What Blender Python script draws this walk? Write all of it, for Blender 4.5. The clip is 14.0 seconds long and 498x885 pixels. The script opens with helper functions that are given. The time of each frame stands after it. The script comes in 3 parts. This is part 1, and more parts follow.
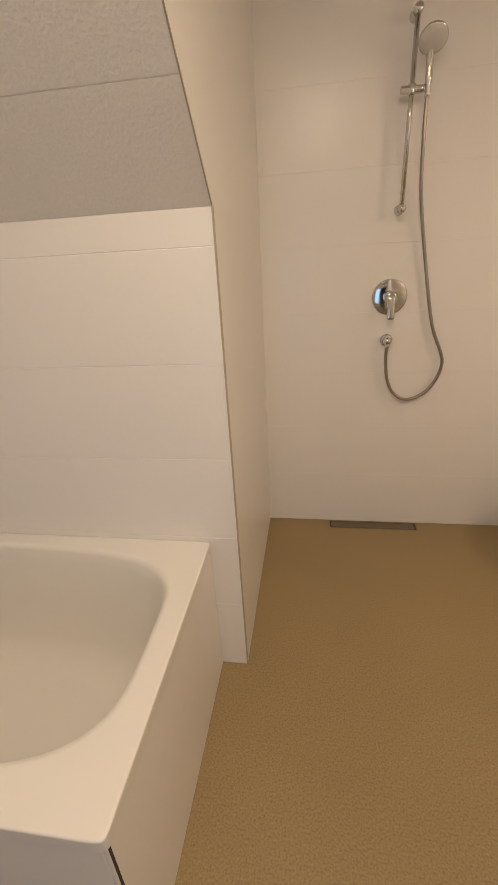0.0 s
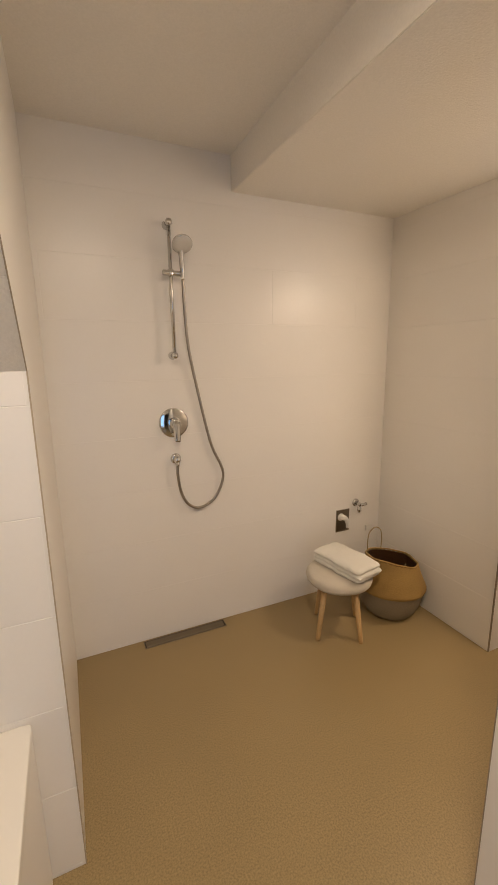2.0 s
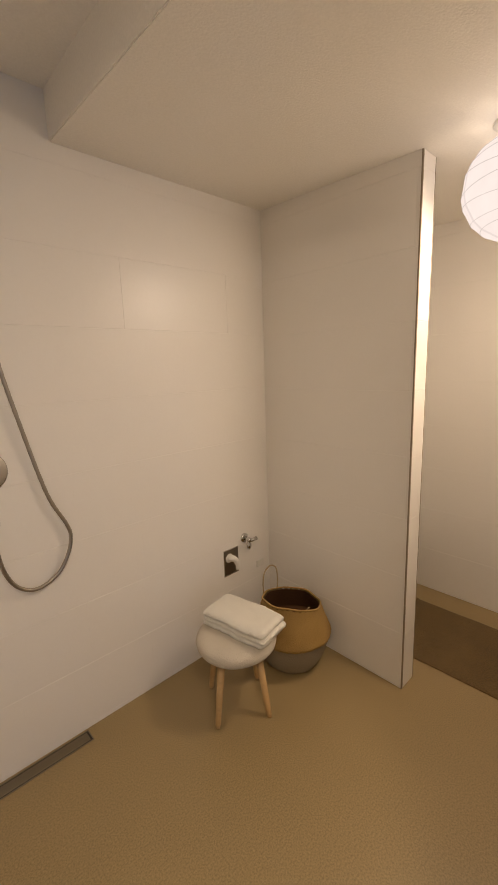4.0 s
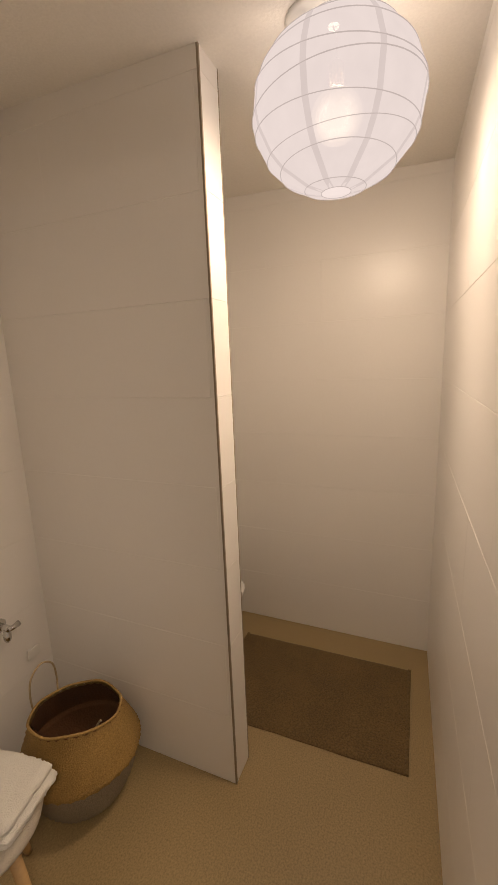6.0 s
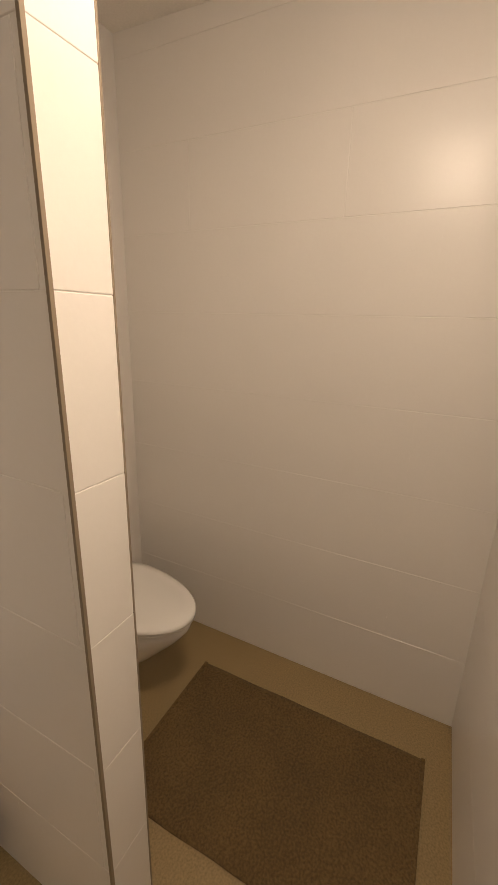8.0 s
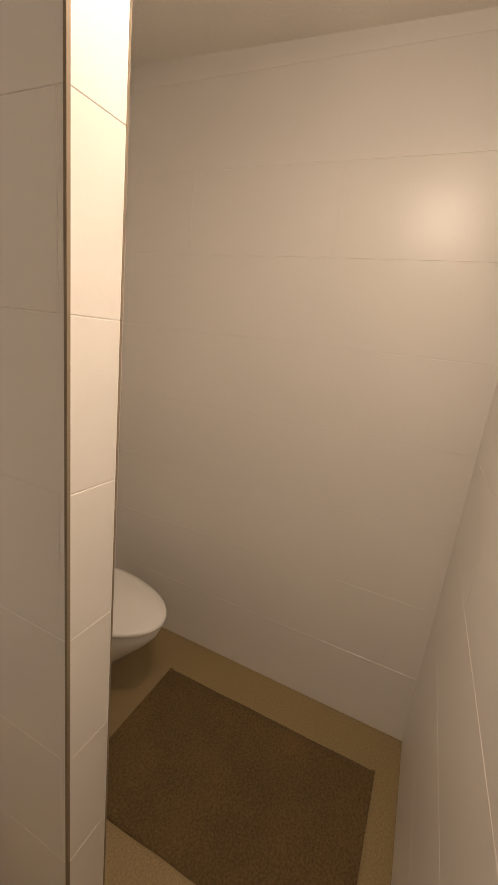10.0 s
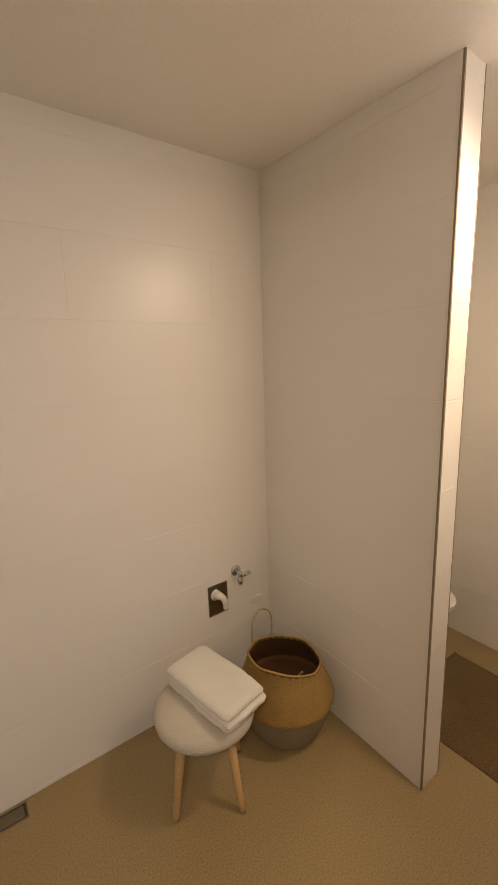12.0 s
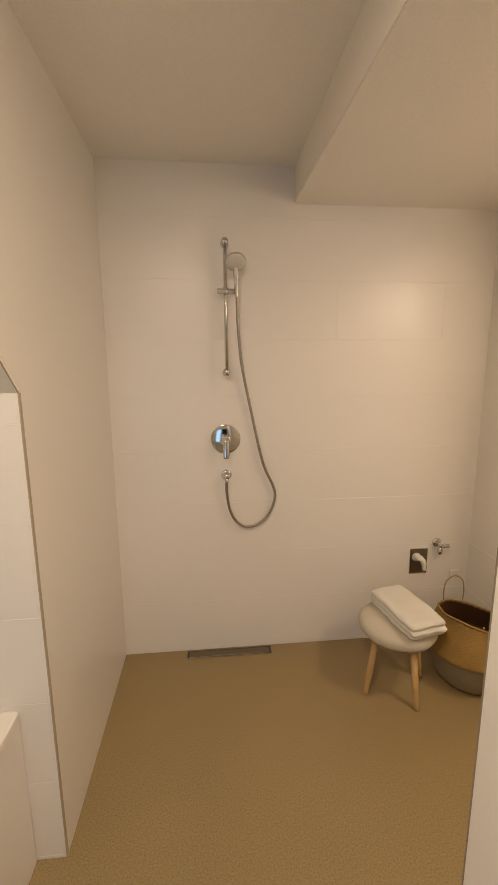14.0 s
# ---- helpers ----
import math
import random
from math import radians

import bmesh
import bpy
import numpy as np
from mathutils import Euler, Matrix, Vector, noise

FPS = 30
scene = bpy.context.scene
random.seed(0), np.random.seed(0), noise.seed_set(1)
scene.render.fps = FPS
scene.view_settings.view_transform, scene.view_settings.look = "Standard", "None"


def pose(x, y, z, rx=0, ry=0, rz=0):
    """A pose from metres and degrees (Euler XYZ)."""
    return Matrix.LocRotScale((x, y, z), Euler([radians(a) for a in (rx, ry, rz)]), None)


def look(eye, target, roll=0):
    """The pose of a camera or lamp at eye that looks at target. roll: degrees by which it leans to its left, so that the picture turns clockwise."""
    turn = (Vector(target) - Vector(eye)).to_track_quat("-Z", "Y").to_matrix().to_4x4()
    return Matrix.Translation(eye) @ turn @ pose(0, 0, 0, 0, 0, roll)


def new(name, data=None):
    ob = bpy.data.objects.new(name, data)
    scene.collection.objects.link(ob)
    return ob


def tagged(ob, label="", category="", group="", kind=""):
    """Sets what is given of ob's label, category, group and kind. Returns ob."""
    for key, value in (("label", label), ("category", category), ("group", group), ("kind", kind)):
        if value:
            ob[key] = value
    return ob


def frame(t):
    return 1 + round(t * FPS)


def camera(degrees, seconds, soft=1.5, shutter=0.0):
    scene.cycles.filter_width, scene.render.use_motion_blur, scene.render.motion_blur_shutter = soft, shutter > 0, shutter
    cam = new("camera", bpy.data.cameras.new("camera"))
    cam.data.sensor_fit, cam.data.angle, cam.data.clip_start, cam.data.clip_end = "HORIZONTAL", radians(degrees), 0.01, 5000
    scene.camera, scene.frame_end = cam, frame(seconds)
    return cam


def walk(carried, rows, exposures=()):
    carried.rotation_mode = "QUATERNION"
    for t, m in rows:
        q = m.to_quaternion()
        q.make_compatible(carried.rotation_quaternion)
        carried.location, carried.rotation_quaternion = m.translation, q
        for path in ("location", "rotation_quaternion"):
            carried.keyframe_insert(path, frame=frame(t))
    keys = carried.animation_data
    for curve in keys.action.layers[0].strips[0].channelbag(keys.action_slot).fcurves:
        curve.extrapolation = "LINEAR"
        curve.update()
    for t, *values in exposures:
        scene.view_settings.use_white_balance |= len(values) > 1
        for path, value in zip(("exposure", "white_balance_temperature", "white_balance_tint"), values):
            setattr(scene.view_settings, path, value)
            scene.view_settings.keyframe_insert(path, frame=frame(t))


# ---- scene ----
cam = camera(63.0, 14.0)
PATH = [
    (0, (0.099, 0.13, 1.472), (-0.194, 1.936, 0.663), -3.3),
    (0.2, (0.086, 0.127, 1.491), (0.038, 1.963, 0.698), -2.9),
    (0.5, (0.045, 0.09, 1.501), (0.284, 1.939, 0.777), -2.4),
    (1, (-0.025, 0.016, 1.549), (0.505, 1.846, 0.938), -1.5),
    (1.5, (-0.076, 0.007, 1.595), (0.617, 1.817, 1.098), -1.0),
    (2, (-0.055, 0.067, 1.623), (0.745, 1.856, 1.222), -0.8),
    (2.2, (-0.052, 0.135, 1.641), (0.803, 1.904, 1.263), -0.5),
    (4.3, (0.249, 0.536, 1.639), (1.667, 1.897, 1.271), -2.1),
    (4.5, (0.28, 0.535, 1.621), (1.751, 1.84, 1.255), -2.1),
    (5, (0.434, 0.563, 1.62), (2.029, 1.707, 1.235), -2.1),
    (5.5, (0.638, 0.64, 1.62), (2.343, 1.61, 1.23), -2.0),
    (6, (0.813, 0.746, 1.621), (2.616, 1.514, 1.224), -2.2),
    (6.5, (0.974, 0.826, 1.608), (2.856, 1.365, 1.197), -2.7),
    (7, (1.19, 0.847, 1.581), (3.07, 1.386, 1.162), -2.4),
    (7.3, (1.34, 0.826, 1.566), (3.184, 1.464, 1.13), -1.5),
    (7.5, (1.419, 0.832, 1.55), (3.241, 1.515, 1.086), -0.6),
    (8, (1.568, 0.836, 1.474), (3.28, 1.701, 0.904), 1.6),
    (8.2, (1.614, 0.842, 1.443), (3.296, 1.748, 0.851), 3.2),
    (9.2, (1.699, 0.854, 1.431), (3.296, 1.903, 0.839), 3.2),
    (10.3, (1.333, 0.796, 1.554), (3.152, 1.486, 1.09), 6.0),
    (10.5, (1.21, 0.797, 1.583), (3.038, 1.488, 1.154), 3.8),
    (10.8, (1.064, 0.802, 1.615), (2.862, 1.571, 1.197), 0.6),
    (11, (0.983, 0.808, 1.629), (2.734, 1.685, 1.224), -1.0),
    (11.5, (0.843, 0.756, 1.616), (2.337, 2.033, 1.247), -2.5),
    (12, (0.706, 0.67, 1.648), (1.858, 2.259, 1.264), -1.9),
    (12.5, (0.531, 0.546, 1.647), (1.416, 2.3, 1.271), -1.4),
    (13, (0.411, 0.391, 1.632), (1.107, 2.231, 1.27), -1.0),
    (13.5, (0.405, 0.214, 1.644), (0.857, 2.132, 1.299), -0.5),
    (14, (0.391, 0.048, 1.661), (0.578, 2.008, 1.309), -0.4),
]
walk(cam, [(t, look(eye, aim, roll)) for t, eye, aim, roll in PATH],
     exposures=[(0, 0.42, 6800, 12), (2.2, 0.54, 6600, 11), (4.4, 0.32, 6600, 12), (6.0, 0.08, 6550, 14), (7.2, -0.10, 6500, 14), (8.2, 0.15, 6450, 12),
                (10.5, -0.02, 6500, 13), (11.5, 0.16, 6650, 12), (12.5, 0.40, 6850, 11), (13.2, 0.48, 7000, 11), (14, 0.48, 7000, 11)])

# ---- light ----
world = bpy.data.worlds.new("dusk_sky")
scene.world = world
world.use_nodes = True
wn = world.node_tree
sky = wn.nodes.new("ShaderNodeTexSky")
sky.sky_type, sky.sun_disc = "NISHITA", False
sky.sun_elevation, sky.sun_rotation = radians(8), radians(200)
wn.links.new(sky.outputs["Color"], wn.nodes["Background"].inputs["Color"])
wn.nodes["Background"].inputs["Strength"].default_value = 0.15

LANTERN = (2.02, 0.978, 2.243)


def lamp(name, kind, m, colour, watts, size):
    data = bpy.data.lights.new(name, kind)
    data.color, data.energy = colour, watts
    if kind == "AREA":
        data.shape, data.size = "DISK", size
    else:
        data.shadow_soft_size = size
    ob = new(name, data)
    ob.matrix_world = m
    return ob


lamp("lantern_bulb_light", "POINT", pose(LANTERN[0], LANTERN[1], LANTERN[2] - 0.03), (1.0, 0.78, 0.565), 425, 0.10)
WIN = (-0.64, 0.10, 0.25, 2.00)
DOOR = (0.16, 0.80, 2.05)
WEST, SOUTH = -1.95, -1.70
day = lamp("window_daylight", "AREA", look(((WIN[0] + WIN[1]) / 2, SOUTH - 0.06, 1.12), (0.0, 1.0, 1.05)), (0.36, 0.62, 1.0), 3.1, 1.0)
day.data.shape, day.data.size, day.data.size_y = "RECTANGLE", WIN[1] - WIN[0] - 0.12, WIN[3] - WIN[2] - 0.14

# unseen fill lamp, added to brighten the shower and bathtub side
FILL_LAMP = (0.16, 0.10)
lamp("fill_lamp_glow", "AREA", pose(FILL_LAMP[0], FILL_LAMP[1], 2.590), (1.0, 0.81, 0.61), 16.5, 0.30)

# ---- materials ----


def material(name, colour, rough=0.5, metal=0.0, grain=0.0, scale=60.0, bump=0.0, stain=0.0, stain_scale=2.5, spread=0.0,
             coat=0.0, rough_spread=0.06):
    """A principled surface: fine grain and broad stains in the colour, a fine relief, and a spread from piece to piece."""
    m = bpy.data.materials.new(name)
    m.use_nodes = True
    nt = m.node_tree
    n, l = nt.nodes, nt.links
    b = n["Principled BSDF"]
    b.inputs["Metallic"].default_value = metal
    b.inputs["Coat Weight"].default_value = coat
    b.inputs["Coat Roughness"].default_value = 0.12
    fine = n.new("ShaderNodeTexNoise")
    fine.inputs["Scale"].default_value, fine.inputs["Detail"].default_value = scale, 4
    broad = n.new("ShaderNodeTexNoise")
    broad.inputs["Scale"].default_value, broad.inputs["Detail"].default_value = stain_scale, 3
    place = n.new("ShaderNodeNewGeometry")
    for t in (fine, broad):
        l.new(place.outputs["Position"], t.inputs["Vector"])
    info = n.new("ShaderNodeObjectInfo")

    def around(value, amount):
        s = n.new("ShaderNodeMath")
        s.operation = "MULTIPLY_ADD"
        l.new(value, s.inputs[0])
        s.inputs[1].default_value, s.inputs[2].default_value = 2 * amount, 1 - amount
        return s.outputs[0]

    def times(a, c):
        s = n.new("ShaderNodeMath")
        s.operation = "MULTIPLY"
        l.new(a, s.inputs[0]), l.new(c, s.inputs[1])
        return s.outputs[0]

    f = times(times(around(fine.outputs["Fac"], grain), around(broad.outputs["Fac"], stain)), around(info.outputs["Random"], spread))
    mul = n.new("ShaderNodeVectorMath")
    mul.operation = "SCALE"
    mul.inputs[0].default_value = colour
    l.new(f, mul.inputs["Scale"])
    l.new(mul.outputs[0], b.inputs["Base Color"])
    r = n.new("ShaderNodeMath")
    r.operation = "MULTIPLY_ADD"
    l.new(broad.outputs["Fac"], r.inputs[0])
    r.inputs[1].default_value, r.inputs[2].default_value = 2 * rough_spread, rough - rough_spread
    l.new(r.outputs[0], b.inputs["Roughness"])
    if bump:
        bp = n.new("ShaderNodeBump")
        bp.inputs["Strength"].default_value, bp.inputs["Distance"].default_value = 1.0, bump
        l.new(fine.outputs["Fac"], bp.inputs["Height"])
        l.new(bp.outputs["Normal"], b.inputs["Normal"])
    return m


WALL = material("painted_tile", (0.85, 0.82, 0.775), 0.32, 0, 0.012, 90, 0.00012, 0.025, 1.7, 0.0, rough_spread=0.006)
PLASTER = material("painted_plaster", (0.90, 0.86, 0.79), 0.75, 0, 0.06, 130, 0.0014, 0.03, 1.5)
FLOOR = material("poured_floor", (0.318, 0.232, 0.110), 0.42, 0, 0.55, 160, 0.0005, 0.10, 2.2, rough_spread=0.10)
TRIM = material("edge_profile", (0.27, 0.215, 0.15), 0.55, 0.0, 0.05, 200, 0, 0.05)
TRIM_PALE = material("painted_edge_profile", (0.47, 0.39, 0.29), 0.5, 0.0, 0.05, 200, 0, 0.05)
ENAMEL = material("tub_enamel", (0.82, 0.79, 0.73), 0.30, 0, 0, 60, 0, 0.015, coat=0.0, rough_spread=0.02)
CERAMIC = material("toilet_ceramic", (0.84, 0.82, 0.78), 0.14, 0, 0, 60, 0, 0.01, coat=0.3, rough_spread=0.02)
CHROME = material("chrome", (0.64, 0.63, 0.61), 0.09, 1.0, 0, 60, 0, 0.02, rough_spread=0.02)
STEEL = material("brushed_steel", (0.33, 0.285, 0.22), 0.36, 1.0, 0.08, 300, 0.0001, 0.05)
DRAIN = material("dull_steel", (0.24, 0.20, 0.145), 0.45, 1.0, 0.15, 260, 0.0002, 0.08)
HOSE = material("metal_hose", (0.40, 0.36, 0.31), 0.33, 1.0, 0.1, 300, 0.0002, 0.05)
NOZZLES = material("spray_face", (0.66, 0.64, 0.60), 0.4, 0, 0.08, 500, 0.0003, 0.02)
DARK = material("dark_gap", (0.045, 0.035, 0.025), 0.7, 0, 0.1, 90, 0, 0.1)
WHITE = material("white_plastic", (0.80, 0.78, 0.73), 0.35, 0, 0, 60, 0, 0.02)
WOOD = material("light_beech", (0.50, 0.32, 0.14), 0.45, 0, 0.18, 70, 0.0002, 0.12, 9)
FLEECE = material("cream_fleece", (0.66, 0.60, 0.50), 0.95, 0, 0.14, 260, 0.006, 0.05, 12)
TOWEL = material("white_terry", (0.89, 0.86, 0.78), 0.95, 0, 0.10, 330, 0.006, 0.03, 12)
SEAGRASS = material("seagrass", (0.36, 0.225, 0.070), 0.75, 0, 0.60, 210, 0.003, 0.20, 14)
SEAGRASS_GREY = material("grey_seagrass", (0.27, 0.225, 0.16), 0.85, 0, 0.40, 210, 0.003, 0.12, 14)
SEAGRASS_IN = material("seagrass_inside", (0.15, 0.066, 0.025), 0.9, 0, 0.30, 150, 0.004, 0.12, 14)
TWIST = material("twisted_seagrass", (0.40, 0.30, 0.165), 0.8, 0, 0.30, 210, 0.002, 0.12, 14)
MAT = material("woven_mat", (0.145, 0.092, 0.036), 0.95, 0, 0.75, 130, 0.006, 0.30, 6)
MAT.node_tree.nodes["Principled BSDF"].inputs["Sheen Weight"].default_value = 0.02
FRAME = material("window_frame_paint", (0.75, 0.73, 0.69), 0.4, 0, 0, 60, 0, 0.02)


def glowing(name, colour, strength, clear, downward=0.0):
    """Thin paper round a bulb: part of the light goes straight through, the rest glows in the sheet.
    The last argument lets more light out per metre downwards, to keep ceiling and near walls dim."""
    m = bpy.data.materials.new(name)
    m.use_nodes = True
    n, l = m.node_tree.nodes, m.node_tree.links
    n.remove(n["Principled BSDF"])
    e = n.new("ShaderNodeEmission")
    place = n.new("ShaderNodeNewGeometry")
    t = n.new("ShaderNodeTexNoise")
    t.inputs["Scale"].default_value, t.inputs["Detail"].default_value = 22, 5
    l.new(place.outputs["Position"], t.inputs["Vector"])
    s = n.new("ShaderNodeMath")
    s.operation = "MULTIPLY_ADD"
    l.new(t.outputs["Fac"], s.inputs[0])
    s.inputs[1].default_value, s.inputs[2].default_value = 0.12 * strength, 0.94 * strength
    l.new(s.outputs[0], e.inputs["Strength"])
    e.inputs["Color"].default_value = (*colour, 1)
    clr = n.new("ShaderNodeBsdfTransparent")
    mix = n.new("ShaderNodeMixShader")
    mix.inputs[0].default_value = 1 - clear
    # opacity rises with height, dimming the light thrown upwards and sideways
    if downward:
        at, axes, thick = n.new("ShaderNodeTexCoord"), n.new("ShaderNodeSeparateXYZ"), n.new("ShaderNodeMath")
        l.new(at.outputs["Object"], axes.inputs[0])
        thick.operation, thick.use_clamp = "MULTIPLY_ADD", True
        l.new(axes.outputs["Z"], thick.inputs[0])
        thick.inputs[1].default_value, thick.inputs[2].default_value = downward, 1 - clear
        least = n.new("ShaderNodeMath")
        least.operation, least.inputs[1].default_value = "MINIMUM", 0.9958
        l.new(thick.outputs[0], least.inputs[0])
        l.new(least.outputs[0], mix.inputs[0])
    l.new(clr.outputs[0], mix.inputs[1])
    l.new(e.outputs[0], mix.inputs[2])
    l.new(mix.outputs[0], n["Material Output"].inputs["Surface"])
    return m


# paper with the height gradient, set to spare the ceiling and near walls
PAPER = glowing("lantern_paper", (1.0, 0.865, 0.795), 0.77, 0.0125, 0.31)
# added disc: its stronger glow imitates the bright inside of the open ring
RING_COVER = glowing("lantern_ring_cover", (1.0, 0.865, 0.795), 0.92, 0.26)
SEAM = glowing("lantern_seam", (1.0, 0.855, 0.785), 0.655, 0.02)
# rib wire given its own dim glow, imitating backlit paper over it
WIRE = glowing("lantern_rib_glow", (1.0, 0.84, 0.76), 0.52, 0.0)
BULB = glowing("bulb_glass", (1.0, 0.88, 0.66), 1.5, 0.0)


def halo_material():
    """A glow that imitates the bulb's soft bright spot and lets the light behind it through."""
    m = bpy.data.materials.new("bulb_halo")
    m.use_nodes = True
    n, l = m.node_tree.nodes, m.node_tree.links
    n.remove(n["Principled BSDF"])
    e, clr, both = n.new("ShaderNodeEmission"), n.new("ShaderNodeBsdfTransparent"), n.new("ShaderNodeAddShader")
    e.inputs["Color"].default_value, e.inputs["Strength"].default_value = (1.0, 0.82, 0.55, 1), 0.8
    l.new(e.outputs[0], both.inputs[0])
    l.new(clr.outputs[0], both.inputs[1])
    l.new(both.outputs[0], n["Material Output"].inputs["Surface"])
    return m


HALO = halo_material()


def pane_material():
    m = bpy.data.materials.new("window_glass")
    m.use_nodes = True
    b = m.node_tree.nodes["Principled BSDF"]
    b.inputs["Transmission Weight"].default_value = 1.0
    b.inputs["Roughness"].default_value = 0.02
    b.inputs["IOR"].default_value = 1.45
    return m


GLASS = pane_material()
DUSK = glowing("dusk_backdrop", (0.25, 0.55, 1.0), 0.75, 0.0)
DIFFUSER = glowing("fill_lamp_diffuser", (1.0, 0.86, 0.68), 1.6, 0.3)

# ---- shapes ----


def part(name, bm, mat, parent=None, label="", smooth=False):
    me = bpy.data.meshes.new(name)
    bm.normal_update()
    bm.to_mesh(me)
    bm.free()
    me.materials.append(mat)
    if smooth:
        me.shade_smooth()
    ob = new(name, me)
    ob.parent = parent
    if label:
        tagged(ob, label)
    return ob


def thing(name, label, category, m=None, group=""):
    ob = new(name)
    ob.empty_display_size = 0.05
    if m is not None:
        ob.matrix_world = m
    return tagged(ob, label, category, group)


def box(x0, x1, y0, y1, z0, z1, bevel=0.0, segments=2, bm=None):
    bm = bm or bmesh.new()
    made = bmesh.ops.create_cube(bm, size=1, matrix=Matrix.Translation(((x0 + x1) / 2, (y0 + y1) / 2, (z0 + z1) / 2)) @
                                 Matrix.Diagonal((x1 - x0, y1 - y0, z1 - z0, 1)))
    if bevel:
        edges = list({e for v in made["verts"] for e in v.link_edges})
        bmesh.ops.bevel(bm, geom=edges, offset=bevel, segments=segments, affect="EDGES", profile=0.5)
    return bm


def prism(outline, offset):
    """A polygon, given as points in space, drawn out by the vector offset."""
    bm = bmesh.new()
    a = [bm.verts.new(p) for p in outline]
    c = [bm.verts.new(Vector(p) + Vector(offset)) for p in outline]
    bm.faces.new(a), bm.faces.new(c[::-1])
    for i in range(len(a)):
        j = (i + 1) % len(a)
        bm.faces.new((a[j], a[i], c[i], c[j]))
    bmesh.ops.recalc_face_normals(bm, faces=bm.faces)
    return bm


def loft(rings, close_first=False, close_last=False, bm=None):
    bm = bm or bmesh.new()
    rows = [[bm.verts.new(p) for p in r] for r in rings]
    for a, c in zip(rows, rows[1:]):
        for i in range(len(a)):
            j = (i + 1) % len(a)
            bm.faces.new((a[i], a[j], c[j], c[i]))
    if close_first:
        bm.faces.new(rows[0][::-1])
    if close_last:
        bm.faces.new(rows[-1])
    bmesh.ops.recalc_face_normals(bm, faces=bm.faces)
    return bm


def circle(r, z, n=32, cx=0.0, cy=0.0, ry=None):
    ry = r if ry is None else ry
    return [(cx + r * math.cos(2 * math.pi * i / n), cy + ry * math.sin(2 * math.pi * i / n), z) for i in range(n)]


def turned(profile, n=32, first=True, last=True):
    """A body of revolution about z from (radius, height) pairs."""
    return loft([circle(r, z, n) for r, z in profile], first, last)


def tube(points, r, n=10, ends=True):
    """A round tube along the points; r is one radius or one for each point."""
    pts = [Vector(p) for p in points]
    rs = r if isinstance(r, (list, tuple)) else [r] * len(pts)
    side, rings = None, []
    for i, p in enumerate(pts):
        d = (pts[min(i + 1, len(pts) - 1)] - pts[max(i - 1, 0)]).normalized()
        if side is None:
            side = d.orthogonal().normalized()
        side = (side - d * side.dot(d)).normalized()
        up = d.cross(side)
        rings.append([p + rs[i] * (side * math.cos(2 * math.pi * k / n) + up * math.sin(2 * math.pi * k / n)) for k in range(n)])
    return loft(rings, ends, ends)


def spline(points, steps=8):
    """A smooth curve through the points."""
    p = [Vector(q) for q in points]
    p = [2 * p[0] - p[1], *p, 2 * p[-1] - p[-2]]
    out = []
    for i in range(1, len(p) - 2):
        for s in range(steps):
            t = s / steps
            out.append(0.5 * (2 * p[i] + (p[i + 1] - p[i - 1]) * t + (2 * p[i - 1] - 5 * p[i] + 4 * p[i + 1] - p[i + 2]) * t ** 2 +
                              (3 * p[i] - p[i - 1] - 3 * p[i + 1] + p[i + 2]) * t ** 3))
    return out + [p[-2]]


def structure(name, bm, mat, label):
    return tagged(part(name, bm, mat), label, name.split("_")[0], "", "structure")


# ---- the room ----
NORTH, CHEEK, EDGE, HIGH, LOW = 2.262, -0.138, 0.835, 2.665, 2.492
STEP = 0.848
PART_W, PART_E, PART_END = 1.962, 2.080, 1.342
KNEE, KNEE_TOP = 1.240, 1.602
WC_EAST, WC_NORTH = 2.998, 2.175
JOINT = 0.0013
CORNER_Y, ALCOVE_Y = 0.582, 0.652

floor = structure("floor", box(WEST - 0.15, WC_EAST + 0.15, SOUTH - 0.15, NORTH + 0.15, -0.12, 0), FLOOR,
                  "sand-brown poured floor, seamless and slightly satin")

wall_north = structure("wall_north", box(CHEEK - 0.15, PART_W + 0.02, NORTH + JOINT, NORTH + 0.16, 0, HIGH + 0.1), WALL,
                       "cream painted tile wall behind the shower")
wall_cheek = structure("wall_cheek", prism([(CHEEK, NORTH, 0), (CHEEK, NORTH, HIGH + 0.05),
                                            (CHEEK, KNEE - (HIGH - KNEE_TOP) / 1.03, HIGH + 0.05), (CHEEK, KNEE - (HIGH - KNEE_TOP) / 1.03 + 0.012, HIGH + 0.005),
                                            (CHEEK, KNEE + 0.012, KNEE_TOP + 0.005), (CHEEK, KNEE + 0.012, 0)], (-0.1, 0, 0)),
                       WALL, "cream dormer cheek wall beside the shower")
wall_partition = structure("wall_partition", box(PART_W + JOINT, PART_E, PART_END + JOINT, NORTH + 0.01, 0, LOW + 0.02), WALL,
                           "cream tiled partition wall between shower and toilet")
wall_knee = structure("wall_knee", box(WEST - 0.02, CHEEK - 0.0025, KNEE + JOINT, KNEE + 0.12, 0, KNEE_TOP + 0.05), WALL,
                      "white tiled knee wall behind the bathtub")
wall_wc_east = structure("wall_wc_east", box(WC_EAST + JOINT, WC_EAST + 0.14, ALCOVE_Y - 0.1, NORTH + 0.15, 0, LOW + 0.02), WALL,
                         "cream tiled rear wall of the toilet niche")
wall_wc_north = structure("wall_wc_north", box(PART_E, WC_EAST + 0.01, WC_NORTH, NORTH + 0.15, 0, LOW + 0.02), WALL,
                          "cream wall above the toilet")
